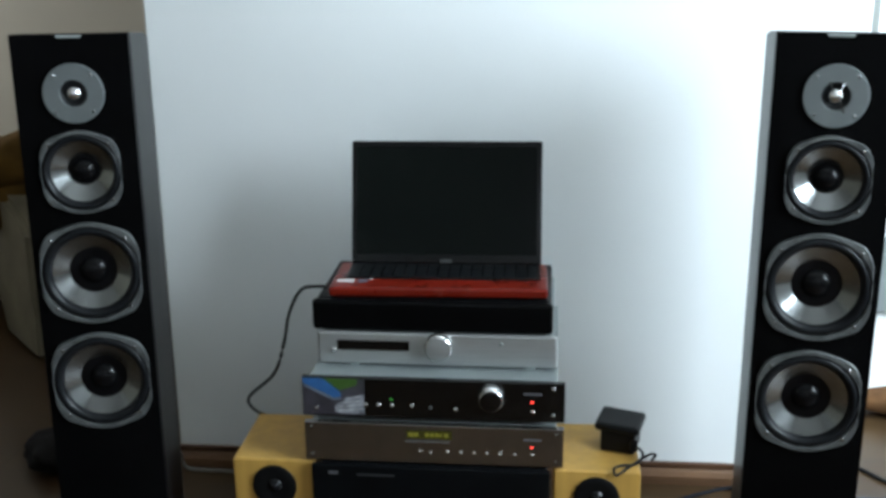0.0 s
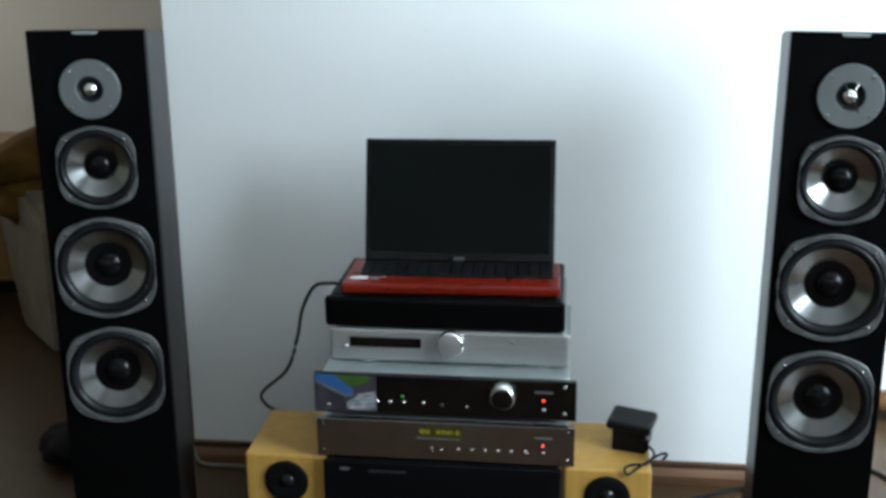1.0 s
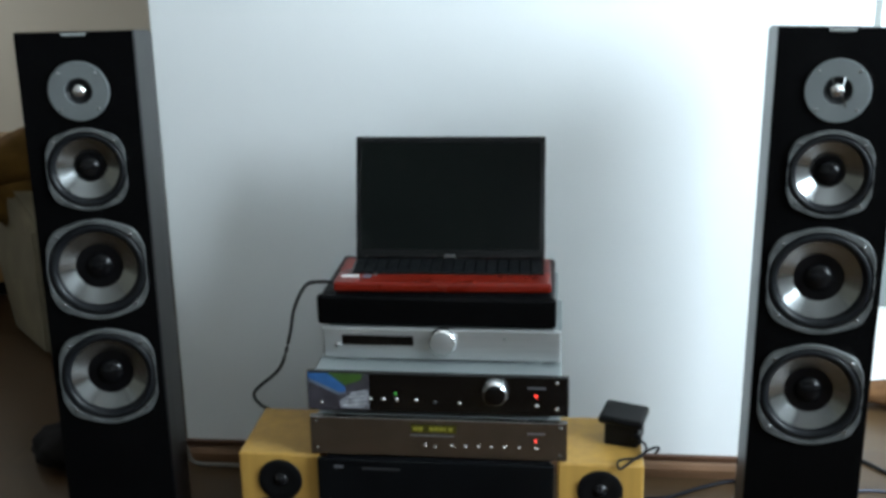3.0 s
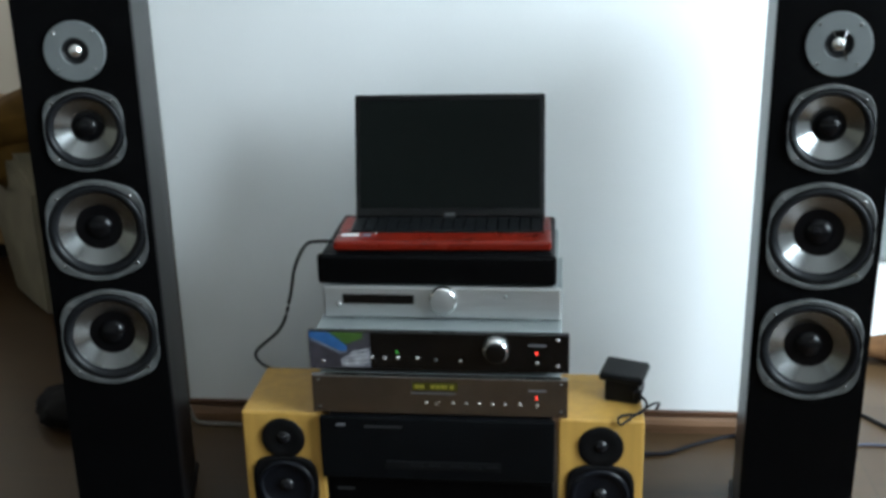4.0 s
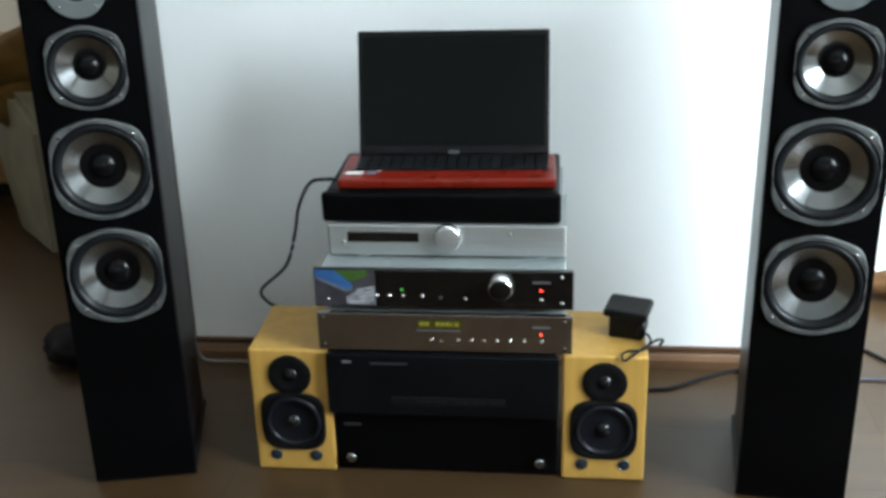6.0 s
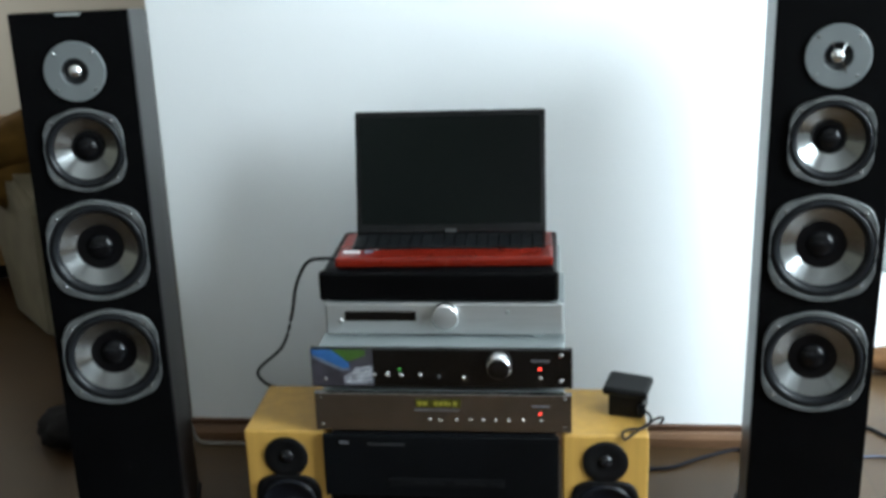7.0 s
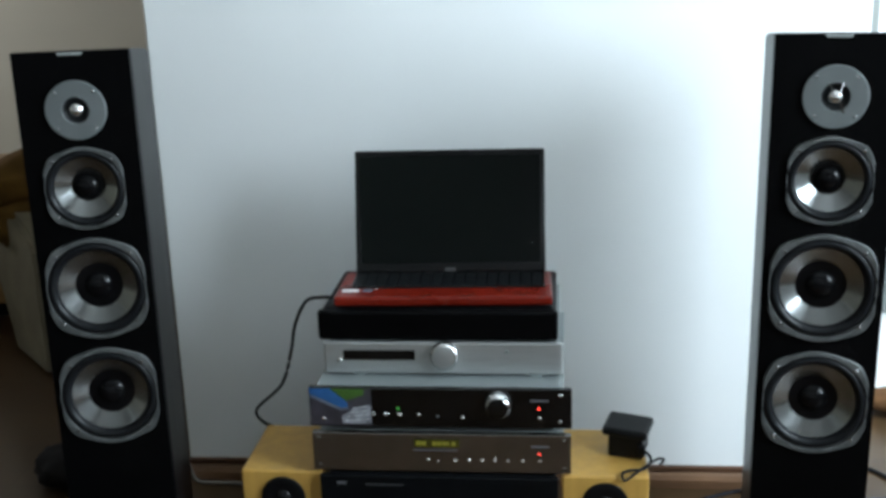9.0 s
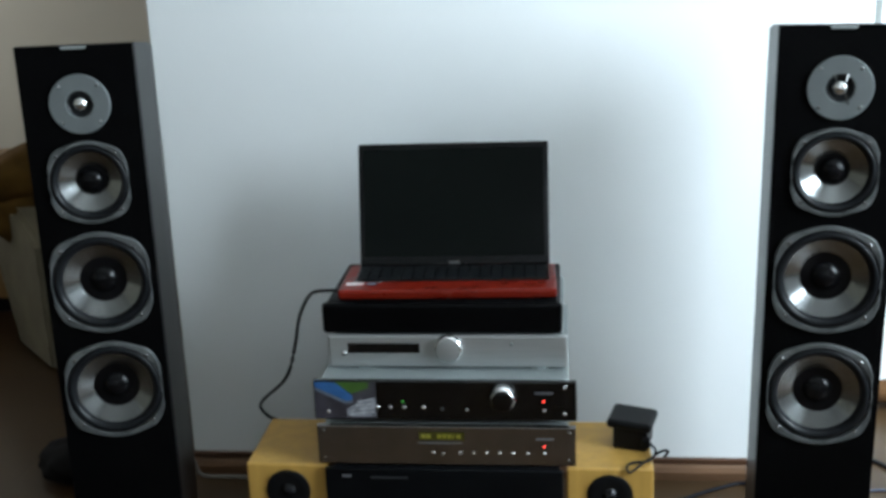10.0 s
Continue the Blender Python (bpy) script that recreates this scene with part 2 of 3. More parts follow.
def tube(points, radius, n=8, steps=8, bm=None):
    line = smooth_path(points, steps) if steps else [Vector(p) for p in points]
    bm = bm or bmesh.new()
    rings = []
    for i, p in enumerate(line):
        way = (line[min(i + 1, len(line) - 1)] - line[max(i - 1, 0)]).normalized()
        side = way.cross(Vector((0, 0, 1)) if abs(way.z) < 0.95 else Vector((1, 0, 0))).normalized()
        up = side.cross(way)
        rings.append([bm.verts.new(p + radius * (math.cos(2 * math.pi * k / n) * side + math.sin(2 * math.pi * k / n) * up)) for k in range(n)])
    for p, q in zip(rings, rings[1:]):
        for k in range(n):
            bm.faces.new((p[k], p[(k + 1) % n], q[(k + 1) % n], q[k]))
    bm.faces.new(rings[0][::-1])
    bm.faces.new(rings[-1])
    bmesh.ops.recalc_face_normals(bm, faces=bm.faces)
    return bm


def knob(r, depth, y, x, z, n=40):
    """A turned control knob that stands out from the plane y towards the viewer."""
    return shift(lathe([(0, -depth), (r * 0.80, -depth), (r * 0.93, -depth * 0.94), (r, -depth * 0.8), (r, 0)], n), x, y, z)


def stud(r, depth, y, x, z):
    return shift(lathe([(0, -depth), (r * 0.7, -depth * 0.9), (r, -depth * 0.4), (r, 0)], 16), x, y, z)


def pillow(x0, x1, y0, y1, z0, z1, power=3.0, n=18, wrinkle=0.0):
    """A soft, bulging cushion."""
    bm = bmesh.new()
    bmesh.ops.create_uvsphere(bm, u_segments=2 * n, v_segments=n, radius=1.0)
    for v in bm.verts:
        c = v.co
        k = (abs(c.x) ** power + abs(c.y) ** power + abs(c.z) ** power) ** (-1 / power)
        c *= k
        c *= 1 + wrinkle * noise.noise(c * 2.3)
        v.co = ((x0 + x1) / 2 + c.x * (x1 - x0) / 2, (y0 + y1) / 2 + c.y * (y1 - y0) / 2, (z0 + z1) / 2 + c.z * (z1 - z0) / 2)
    return bm


def frame_bars(y0, y1, z0, z1):
    """Four mitred bars of a window frame, joined."""
    bm = bmesh.new()
    rings = []
    for x in (2.02, 2.10):
        for e in (0.0, 0.05):
            rings.append([bm.verts.new((x, yy, zz)) for yy, zz in ((y0 + e, z0 + e), (y1 - e, z0 + e), (y1 - e, z1 - e), (y0 + e, z1 - e))])
    a, b, c, d = rings
    for p, q in ((a, b), (b, d), (d, c), (c, a)):
        for i in range(4):
            j = (i + 1) % 4
            bm.faces.new((p[i], p[j], q[j], q[i]))
    bmesh.ops.recalc_face_normals(bm, faces=bm.faces)
    return bm


# ---- the rooms ----
XL, XR = -0.8125, 0.567      # ends of the white wall
YW = 2.155                  # its face


def setting(name, bm, mat, label, category):
    return tagged(part(name, bm, mat), label, category, kind="structure")


setting("floor", box(-4.2, 2.1, -3.0, 5.2, -0.1, 0.0), M_FLOOR, "brown laminate floor running through both rooms", "floor")
setting("ceiling", box(-4.2, 2.1, -3.0, 5.2, 2.6, 2.7), M_CEIL, "plain pale ceiling", "ceiling")
setting("wall_north", box(XL, XR, YW, YW + 0.42, 0, 2.6, 0.004), M_WALL, "smooth white painted wall behind the stereo", "wall")
setting("wall_recess", box(XR, 2.0, YW + 0.44, YW + 0.56, 0, 2.6), M_WALL, "bright white wall of the recess", "wall")
setting("wall_back_room", box(-4.2, 2.1, 5.2, 5.3, 0, 2.6), M_BEIGE, "beige wall of the dim room beyond", "wall")
setting("wall_back_room_side", box(XR - 0.1, XR, YW + 0.56, 5.2, 0, 2.6), M_BEIGE, "beige side wall of the dim room", "wall")
ww = box(-4.32, -4.2, -3.0, 3.6, 0, 2.6)
box(-4.32, -4.2, 4.6, 5.3, 0, 2.6, bm=ww)
box(-4.32, -4.2, 3.6, 4.6, 0, 1.0, bm=ww)
box(-4.32, -4.2, 3.6, 4.6, 2.2, 2.6, bm=ww)
setting("wall_west", ww, M_BEIGE, "beige outer wall of the dim room", "wall")
ws = box(-4.3, 0.1, -3.12, -3.0, 0, 2.6)
box(1.7, 2.12, -3.12, -3.0, 0, 2.6, bm=ws)
box(0.1, 1.7, -3.12, -3.0, 0, 0.95, bm=ws)
box(0.1, 1.7, -3.12, -3.0, 2.25, 2.6, bm=ws)
setting("wall_south", ws, M_WALL, "unseen white wall facing the stereo, with the added fill window", "wall")
# side wall with the window opening
WY0, WY1, WZ0, WZ1 = 0.26, 1.14, 0.88, 2.12
wb = box(2.0, 2.12, -3.0, WY0, 0, 2.6)
DY0, DY1 = 1.24, 2.36       # the added glazed door
box(2.0, 2.12, WY1, DY0, 0, 2.6, bm=wb)
box(2.0, 2.12, DY1, YW + 0.56, 0, 2.6, bm=wb)
box(2.0, 2.12, DY0, DY1, 2.06, 2.6, bm=wb)
box(2.0, 2.12, WY0, WY1, 0, WZ0, bm=wb)
box(2.0, 2.12, WY0, WY1, WZ1, 2.6, bm=wb)
setting("wall_east", wb, M_WALL, "white side wall with a window", "wall")
win = tagged(new("window_1"), "white framed window that lets in daylight", "window", kind="structure")
part("window_frame", frame_bars(WY0, WY1, WZ0, WZ1), M_FRAMEWHITE, win)
# unseen door sized to the added lamp, solid below where the lamp ends
door = tagged(new("recess_fill_door"), "unseen white framed glazed door added around the recess fill lamp", "door", kind="structure")
part("door_frame", frame_bars(DY0, DY1, 0.0, 2.06), M_FRAMEWHITE, door)
part("door_panel", box(2.045, 2.075, DY0 + 0.05, DY1 - 0.05, 0.05, 0.68, 0.004), M_FRAMEWHITE, door, "solid white lower panel")
pane4 = part("pane", box(2.058, 2.064, DY0 + 0.05, DY1 - 0.05, 0.684, 2.01), M_GLASS, door)
pane4.visible_shadow = False
# unseen window, added only to frame the south fill lamp
win3 = tagged(new("south_fill_window"), "unseen white framed window added around the south fill lamp", "window", kind="structure")
wf3 = frame_bars(-1.7, -0.1, 0.95, 2.25)
wf3.transform(pose(0, 0, 0, 0, 0, -90) @ Matrix.Translation((0.94, 0, 0)))
wf3.transform(Matrix.Scale(-1, 4, (1, 0, 0)))
bmesh.ops.recalc_face_normals(wf3, faces=wf3.faces)
part("window_frame", wf3, M_FRAMEWHITE, win3)
pane3 = part("pane", box(0.15, 1.65, -3.064, -3.058, 1.0, 2.2), M_GLASS, win3)
pane3.visible_shadow = False
# made-up window round the dim room's added lamp
win2 = tagged(new("back_fill_window"), "unseen white framed window added for the dim room's fill lamp", "window", kind="structure")
wf2 = frame_bars(3.6, 4.6, 1.0, 2.2)
bmesh.ops.translate(wf2, verts=wf2.verts, vec=(-6.32, 0, 0))
part("window_frame", wf2, M_FRAMEWHITE, win2)
pane2 = part("pane", box(-4.262, -4.256, 3.65, 4.55, 1.05, 2.15), M_GLASS, win2)
pane2.visible_shadow = False
pane = part("pane", box(2.058, 2.064, WY0 + 0.05, WY1 - 0.05, WZ0 + 0.05, WZ1 - 0.05), M_GLASS, win)
pane.visible_shadow = False
part("window_sill", box(1.90, 2.0, WY0 - 0.05, WY1 + 0.05, WZ0 - 0.03, WZ0 - 0.002, 0.006), M_FRAMEWHITE, win)


def skirting(name, x0, x1, y, h, mat, label):
    bm = prism([(-0.016, 0), (0, 0), (0, h), (-0.006, h), (-0.012, h - 0.008), (-0.016, h - 0.018)], x0, x1)
    bm.transform(Matrix(((0, 1, 0, 0), (1, 0, 0, y), (0, 0, 1, 0), (0, 0, 0, 1))))
    bmesh.ops.recalc_face_normals(bm, faces=bm.faces)
    return setting(name, bm, mat, label, "baseboard")


# lower band coloured tan as if mirrored in the floor
skirting("baseboard", XL, XR, YW - 0.001, 0.036, M_BASESHEEN, "brown wooden baseboard under the white wall, coloured tan for the floor's reflection")
setting("baseboard_cap", box(XL, XR, YW - 0.012, YW - 0.001, 0.0365, 0.047, 0.002), M_BASE, "dark reddish wooden strip on top of the baseboard", "baseboard")
skirting("baseboard_recess", XR + 0.02, 2.0, YW + 0.439, 0.036, M_BASE, "brown wooden baseboard of the recess")
setting("trim", box(XR + 0.001, XR + 0.014, YW + 0.004, YW + 0.08, 0, 2.6), M_TRIM, "narrow pale grey corner trim at the wall's end", "trim")


# ---- floor-standing loudspeakers ----
SW, SD, SH = 0.177, 0.26, 0.978


def lugged(flat):
    """A round frame with four screw lugs, cut flat at its sides."""
    def f(a, r):
        off = abs((a % (math.pi / 2)) - math.pi / 4)
        k = r * (1 + 0.07 * math.exp(-((off / 0.24) ** 2)))
        c = abs(math.cos(a))
        return min(k, r * flat / c) if c > 1e-3 else k
    return f


def driver(parent, z, r, name, cap):
    """A cone driver: frame, surround, cone and dust cap, set into the baffle."""
    d = new(name)
    d.parent = parent
    d.matrix_basis = Matrix.Translation((0, 0, z))
    part("driver_frame", lathe([(r, 0.0), (r, -0.004), (r * 0.985, -0.006), (r * 0.925, -0.006), (r * 0.91, -0.003), (r * 0.91, 0.01)], 72, lambda a, q: lugged(0.91)(a, q) if q > r * 0.95 else q), M_FRAME, d, "grey metal driver frame")
    part("surround", lathe([(r * 0.92, 0.002), (r * 0.90, -0.002), (r * 0.86, -0.006), (r * 0.80, -0.006), (r * 0.745, -0.001), (r * 0.72, 0.005), (r * 0.715, 0.012)], 56), M_RUBBER, d, "black rubber surround", True)
    part("cone", lathe([(r * 0.725, 0.004), (r * 0.63, 0.004 + r * 0.055), (r * 0.53, 0.004 + r * 0.113), (r * 0.42, 0.004 + r * 0.177), (r * 0.32, 0.004 + r * 0.235), (r * 0.2, 0.004 + r * 0.305)], 56), M_CONE, d, "silver grey cone", True)
    part("dust_cap", lathe([(0, r * 0.085), (r * cap * 0.3, r * 0.095), (r * cap * 0.6, r * 0.127), (r * cap * 0.85, r * 0.180), (r * cap, r * 0.245), (r * cap, r * 0.33)], 40), M_DUST, d, "rounded dark dust cap", True)
    for k in range(4):
        a = math.pi / 4 + k * math.pi / 2
        part("screw", stud(0.0028, 0.002, -0.0058, r * 0.955 * math.cos(a), r * 0.955 * math.sin(a)), M_DARKCHROME, d)
    return d


def tower(label, m, guarded):
    t = thing("floor_speaker", label, "speaker", m, "pair of floor-standing speakers")
    # cabinet whose top falls to the rear
    bm = bmesh.new()
    w, wr, dp = SW / 2, SW / 2 - 0.004, SD
    lo = [bm.verts.new(p) for p in ((-w, 0.018, 0.012), (w, 0.018, 0.012), (wr, dp, 0.012), (-wr, dp, 0.012))]
    hi = [bm.verts.new(p) for p in ((-w, 0.018, SH), (w, 0.018, SH), (wr, dp, SH - 0.0235), (-wr, dp, SH - 0.0235))]
    bm.faces.new(lo[::-1])
    bm.faces.new(hi)
    for i in range(4):
        j = (i + 1) % 4
        bm.faces.new((lo[i], lo[j], hi[j], hi[i]))
    bmesh.ops.recalc_face_normals(bm, faces=bm.faces)
    bmesh.ops.bevel(bm, geom=list(bm.edges), offset=0.004, segments=2, affect="EDGES")
    part("cabinet", bm, M_CAB, t, "glossy black cabinet")
    # baffle with the driver holes cut through
    zs = [(0.8878, 0.044), (0.763, 0.0585), (0.596, 0.0755), (0.408, 0.0755)]
    part("baffle", baffle(w, SH, zs), M_BAFFLE, t, "matt black front baffle")
    tw = new("tweeter")
    tw.parent = t
    tw.matrix_basis = Matrix.Translation((0, 0, zs[0][0]))
    part("face_plate", lathe([(0.0465, 0.001), (0.0465, -0.0035), (0.0455, -0.0045), (0.0215, -0.0045), (0.0205, -0.003), (0.0200, 0.006)], 64), M_PLATE, tw, "round grey metal tweeter plate")
    part("ring", lathe([(0.0203, -0.002), (0.017, 0.002), (0.012, 0.003)], 48), M_RUBBER, tw, "", True)
    part("dome", lathe([(0, -0.006), (0.004, -0.0055), (0.008, -0.0035), (0.0115, 0.0005), (0.0135, 0.006)], 40), M_CHROME, tw, "shiny silver dome", True)
    if guarded:
        part("guard_wire", tube([(-0.011, -0.0035, 0.022), (-0.006, -0.0075, 0.011), (-0.003, -0.0095, 0.002), (-0.006, -0.0085, -0.008)], 0.0010, 6), M_DARKCHROME, tw, "thin bent guard wire")
        part("guard_wire", tube([(0.010, -0.0035, 0.020), (0.0055, -0.0085, 0.008), (0.0055, -0.0095, -0.004), (0.009, -0.0065, -0.014), (0.013, -0.0035, -0.025)], 0.0010, 6), M_DARKCHROME, tw)
    for k in range(4):
        a = math.pi / 4 + k * math.pi / 2
        part("screw", stud(0.0026, 0.0016, -0.004, 0.040 * math.cos(a), 0.040 * math.sin(a)), M_DARKCHROME, tw)
    driver(t, zs[1][0], 0.067, "midrange_driver", 0.30)
    driver(t, zs[2][0], 0.0855, "bass_driver", 0.29)
    driver(t, zs[3][0], 0.0855, "bass_driver", 0.29)
    part("badge", prism([(-0.020, SH - 0.001), (0.020, SH - 0.001), (0.017, SH - 0.0052), (-0.017, SH - 0.0052)], -0.002, 0.001), M_BADGE, t, "small pale badge at the top edge")
    part("plinth", box(-w - 0.002, w + 0.002, 0.004, dp + 0.004, 0, 0.014, 0.004), M_CAB, t)
    return t


def baffle(w, h, holes):
    """A front board with round holes, as one connected surface with turned-back edges."""
    bm = bmesh.new()
    n = 48
    upper = [bm.verts.new((-w, 0, h)), bm.verts.new((w, 0, h))]
    for z, r in holes:
        q = r + 0.004
        rim, out = [], []
        for i in range(n):
            a = 2 * math.pi * i / n
            c, s = math.cos(a), math.sin(a)
            k = min(w / abs(c) if abs(c) > 1e-6 else 9, q / abs(s) if abs(s) > 1e-6 else 9)
            rim.append(bm.verts.new((r * c, 0, z + r * s)))
            out.append(bm.verts.new((k * c, 0, z + k * s)))
        back = [bm.verts.new((v.co.x, 0.06, v.co.z)) for v in rim]
        for i in range(n):
            j = (i + 1) % n
            bm.faces.new((rim[i], rim[j], out[j], out[i]))
            bm.faces.new((rim[j], rim[i], back[i], back[j]))
        corner = {}
        for sx in (-1, 1):
            for sz in (-1, 1):
                v = bm.verts.new((sx * w, 0, z + sz * q))
                near = sorted(out, key=lambda o: (o.co - v.co).length)[:2]
                bm.faces.new((near[0], near[1], v))
                corner[sx, sz] = v
        top = sorted([o for o in out if abs(o.co.z - z - q) < 1e-6], key=lambda o: o.co.x)
        low = sorted([o for o in out if abs(o.co.z - z + q) < 1e-6], key=lambda o: o.co.x)
        bm.faces.new([*upper, corner[1, 1], *top[::-1], corner[-1, 1]])
        upper = [corner[-1, -1], *low, corner[1, -1]]
    bm.faces.new([*upper, bm.verts.new((w, 0, 0.012)), bm.verts.new((-w, 0, 0.012))])
    bmesh.ops.remove_doubles(bm, verts=bm.verts, dist=1e-6)
    rims = [e for e in bm.edges if len(e.link_faces) == 1 and e.verts[0].co.y < 0.01]
    made = bmesh.ops.extrude_edge_only(bm, edges=rims)["geom"]
    bmesh.ops.translate(bm, verts=[g for g in made if isinstance(g, bmesh.types.BMVert)], vec=(0, 0.0185, 0))
    bmesh.ops.recalc_face_normals(bm, faces=bm.faces)
    return bm


tower("tall glossy black floor speaker beside the dim room, toed in", pose(-0.7545, 1.662, 0, 0, 0.3, 13.2), False)
tower("tall glossy black floor speaker by the bright recess", pose(0.390, 1.665, 0, 0, 0.35, -6), True)


# ---- small yellow loudspeakers ----
def squared(a, r, p=3.6):
    c, s = abs(math.cos(a)), abs(math.sin(a))
    return r * (c ** p + s ** p) ** (-1 / p)


def bookshelf(x0, x1, label):
    xc, w, h, dp = (x0 + x1) / 2, (x1 - x0) / 2, 0.247, 0.185
    s = thing("bookshelf_speaker", label, "speaker", pose(xc, 1.713, 0), "pair of small yellow speakers")
    part("cabinet", box(-w, w, 0, dp, 0, h, 0.004), M_YELLOW, s)
    t = new("tweeter")
    t.parent = s
    t.matrix_basis = Matrix.Translation((0.0, 0, 0.197))
    part("face_plate", lathe([(0.039, 0.0), (0.039, -0.003), (0.0375, -0.004), (0.024, -0.0032), (0.016, -0.0012), (0.0, -0.0012)], 48), M_PLASTIC, t, "round black tweeter plate", True)
    part("dome", lathe([(0, -0.0085), (0.006, -0.007), (0.011, -0.003), (0.013, -0.0008)], 32), M_CAPGLOSS, t, "small glossy dark dome", True)
    b = new("woofer")
    b.parent = s
    b.matrix_basis = Matrix.Translation((0.0, 0, 0.103))
    part("driver_frame", lathe([(0.0590, 0), (0.0590, -0.003), (0.0570, -0.005), (0.052, -0.005), (0.050, -0.0008)], 64, lambda a, r: squared(a, r) if r > 0.053 else r * (1 + 0.03 * abs(math.sin(2 * a)))), M_PLASTIC, b, "squared black driver frame", True)
    part("surround", lathe([(0.0525, -0.003), (0.049, -0.008), (0.044, -0.008), (0.041, -0.0025)], 48), M_SOFTBLACK, b, "", True)
    part("cone", lathe([(0.0415, -0.0035), (0.030, -0.0012), (0.018, -0.0012), (0.012, -0.0012)], 48), M_SOFTBLACK, b, "matt black cone", True)
    part("dust_cap", lathe([(0.0, -0.0105), (0.005, -0.0098), (0.010, -0.0070), (0.0135, -0.0030), (0.0145, -0.0010)], 36), M_CAPGLOSS, b, "glossy black dust cap", True)
    for sx in (-0.037, 0.037):
        port = part("port", lathe([(0.0098, 0), (0.0098, -0.0018), (0.008, -0.0026), (0.0, -0.0034)], 28), M_NAVY, s, "small round navy fitting", True)
        port.matrix_basis = Matrix.Translation((sx, 0, 0.032))
        part("rim", lathe([(0.0114, 0), (0.0112, -0.0022), (0.0098, -0.0022), (0.0096, 0)], 28), M_DARKCHROME, port, "thin metal rim", True)
    return s


bookshelf(-0.556, -0.4105, "small yellow wooden speaker with black drivers, standing on the floor")
bookshelf(-0.001, 0.145, "small yellow wooden speaker carrying a black adapter on its top")


# ---- the stack of components ----
# unseen backs of the cases are lengthened to shade the lower left wall
def receiver(z0, z1, label, mat, x0, x1, y):
    r = thing("hifi_component", label, "hi-fi unit", pose(0, 0, 0))
    part("body", box(x0 + 0.014, x1 - 0.006, y + 0.012, y + 0.385, z0 + 0.008, z1 - 0.001, 0.003), M_BLACKMET, r)
    part("front_panel", box(x0, x1, y, y + 0.012, z0 + 0.006, z1 - 0.001, 0.003), mat, r)
    for fx in (x0 + 0.05, x1 - 0.05):
        for fy in (y + 0.04, y + 0.34):
            part("foot", shift(lathe([(0, 0.0), (0.016, 0.0), (0.016, 0.009), (0, 0.009)], 20), 0, 0, 0), M_PLASTIC, r).matrix_basis = pose(fx, fy, z0, 90, 0, 0)
    return r


y = 1.716
lo = receiver(0.0, 0.121, "black amplifier with two chrome knobs, lowest in the stack", M_BLACKDEEP, -0.409, -0.008, y)
for kx in (-0.380, -0.040):
    part("knob", knob(0.0095, 0.014, y, kx, 0.034), M_DARKCHROME, lo, "shiny dark chrome knob", True)
part("logo", box(-0.392, -0.360, y - 0.0008, y + 0.001, 0.096, 0.101), M_FAINT, lo)
y = 1.700
up = receiver(0.123, 0.2485, "black audio component with a long drawer, under a mirrored tuner", M_BLACKFRONT, -0.414, -0.006, y)
part("logo", box(-0.384, -0.368, y - 0.0008, y + 0.001, 0.231, 0.236), M_DIMPRINT, up, "small pale maker's mark")
part("caption", box(-0.335, -0.270, y - 0.0008, y + 0.001, 0.229, 0.233), M_FAINT, up)
part("drawer", box(-0.30, -0.10, y - 0.002, y + 0.004, 0.150, 0.166, 0.001), M_BLACKMET, up, "long matt black drawer")
for bx in (-0.255, -0.225, -0.185, -0.155, -0.125):
    part("button", box(bx, bx + 0.020, y - 0.0035, y + 0.001, 0.154, 0.160, 0.001), M_BLACKMET, up)

# tuner with a smoked mirror front
tun = thing("tuner", "mirror-fronted hi-fi tuner with a yellow-green display", "tuner")
TX0, TX1 = -0.425, 0.015
part("body", box(TX0 + 0.012, TX1 - 0.012, 1.722, 2.085, 0.262, 0.324, 0.002), M_SILVERTOP, tun, "silver painted steel case")
part("front_panel", box(TX0, TX1, 1.710, 1.722, 0.2515, 0.323, 0.002), M_MIRROR, tun, "polished brownish mirror panel")
disp = part("display", box(-0.250, -0.172, 1.7085, 1.711, 0.298, 0.313), M_DISPLAYBACK, tun, "dark display window")
for gx, gl in ((-0.246, 0.008), (-0.237, 0.008), (-0.218, 0.007), (-0.2095, 0.007), (-0.201, 0.007), (-0.1925, 0.003), (-0.1855, 0.007)):
    part("digits", box(gx, gx + gl, 1.7075, 1.709, 0.302, 0.309), M_DISPLAY, disp, "glowing yellow-green figures")
part("caption", box(-0.252, -0.176, 1.7092, 1.711, 0.2915, 0.2933), M_DIMPRINT, tun)
part("caption", box(-0.052, -0.022, 1.7092, 1.711, 0.300, 0.303), M_DIMPRINT, tun)
for bx in (-0.226, -0.180, -0.157, -0.135, -0.113, -0.091, -0.066, -0.037):
    part("button", stud(0.0033, 0.003, 1.710, bx, 0.2745), M_CHROME, tun, "small bright metal button", True)
part("button", stud(0.0026, 0.002, 1.710, -0.209, 0.272), M_CHROME, tun, "", True)
part("lamp", stud(0.0017, 0.002, 1.710, -0.038, 0.288), M_LEDRED, tun, "red power lamp", True)
for sx in (TX0 + 0.012, TX1 - 0.012):
    for sz in (0.262, 0.313):
        part("screw", stud(0.0032, 0.0015, 1.710, sx, sz), M_DARKCHROME, tun, "", True)
for fx in (-0.37, -0.04):
    for fy in (1.76, 1.88):
        part("foot", lathe([(0, 0), (0.018, 0), (0.018, 0.0135), (0, 0.0135)], 24), M_PLASTIC, tun).matrix_basis = pose(fx, fy, 0.2485, 90, 0, 0)

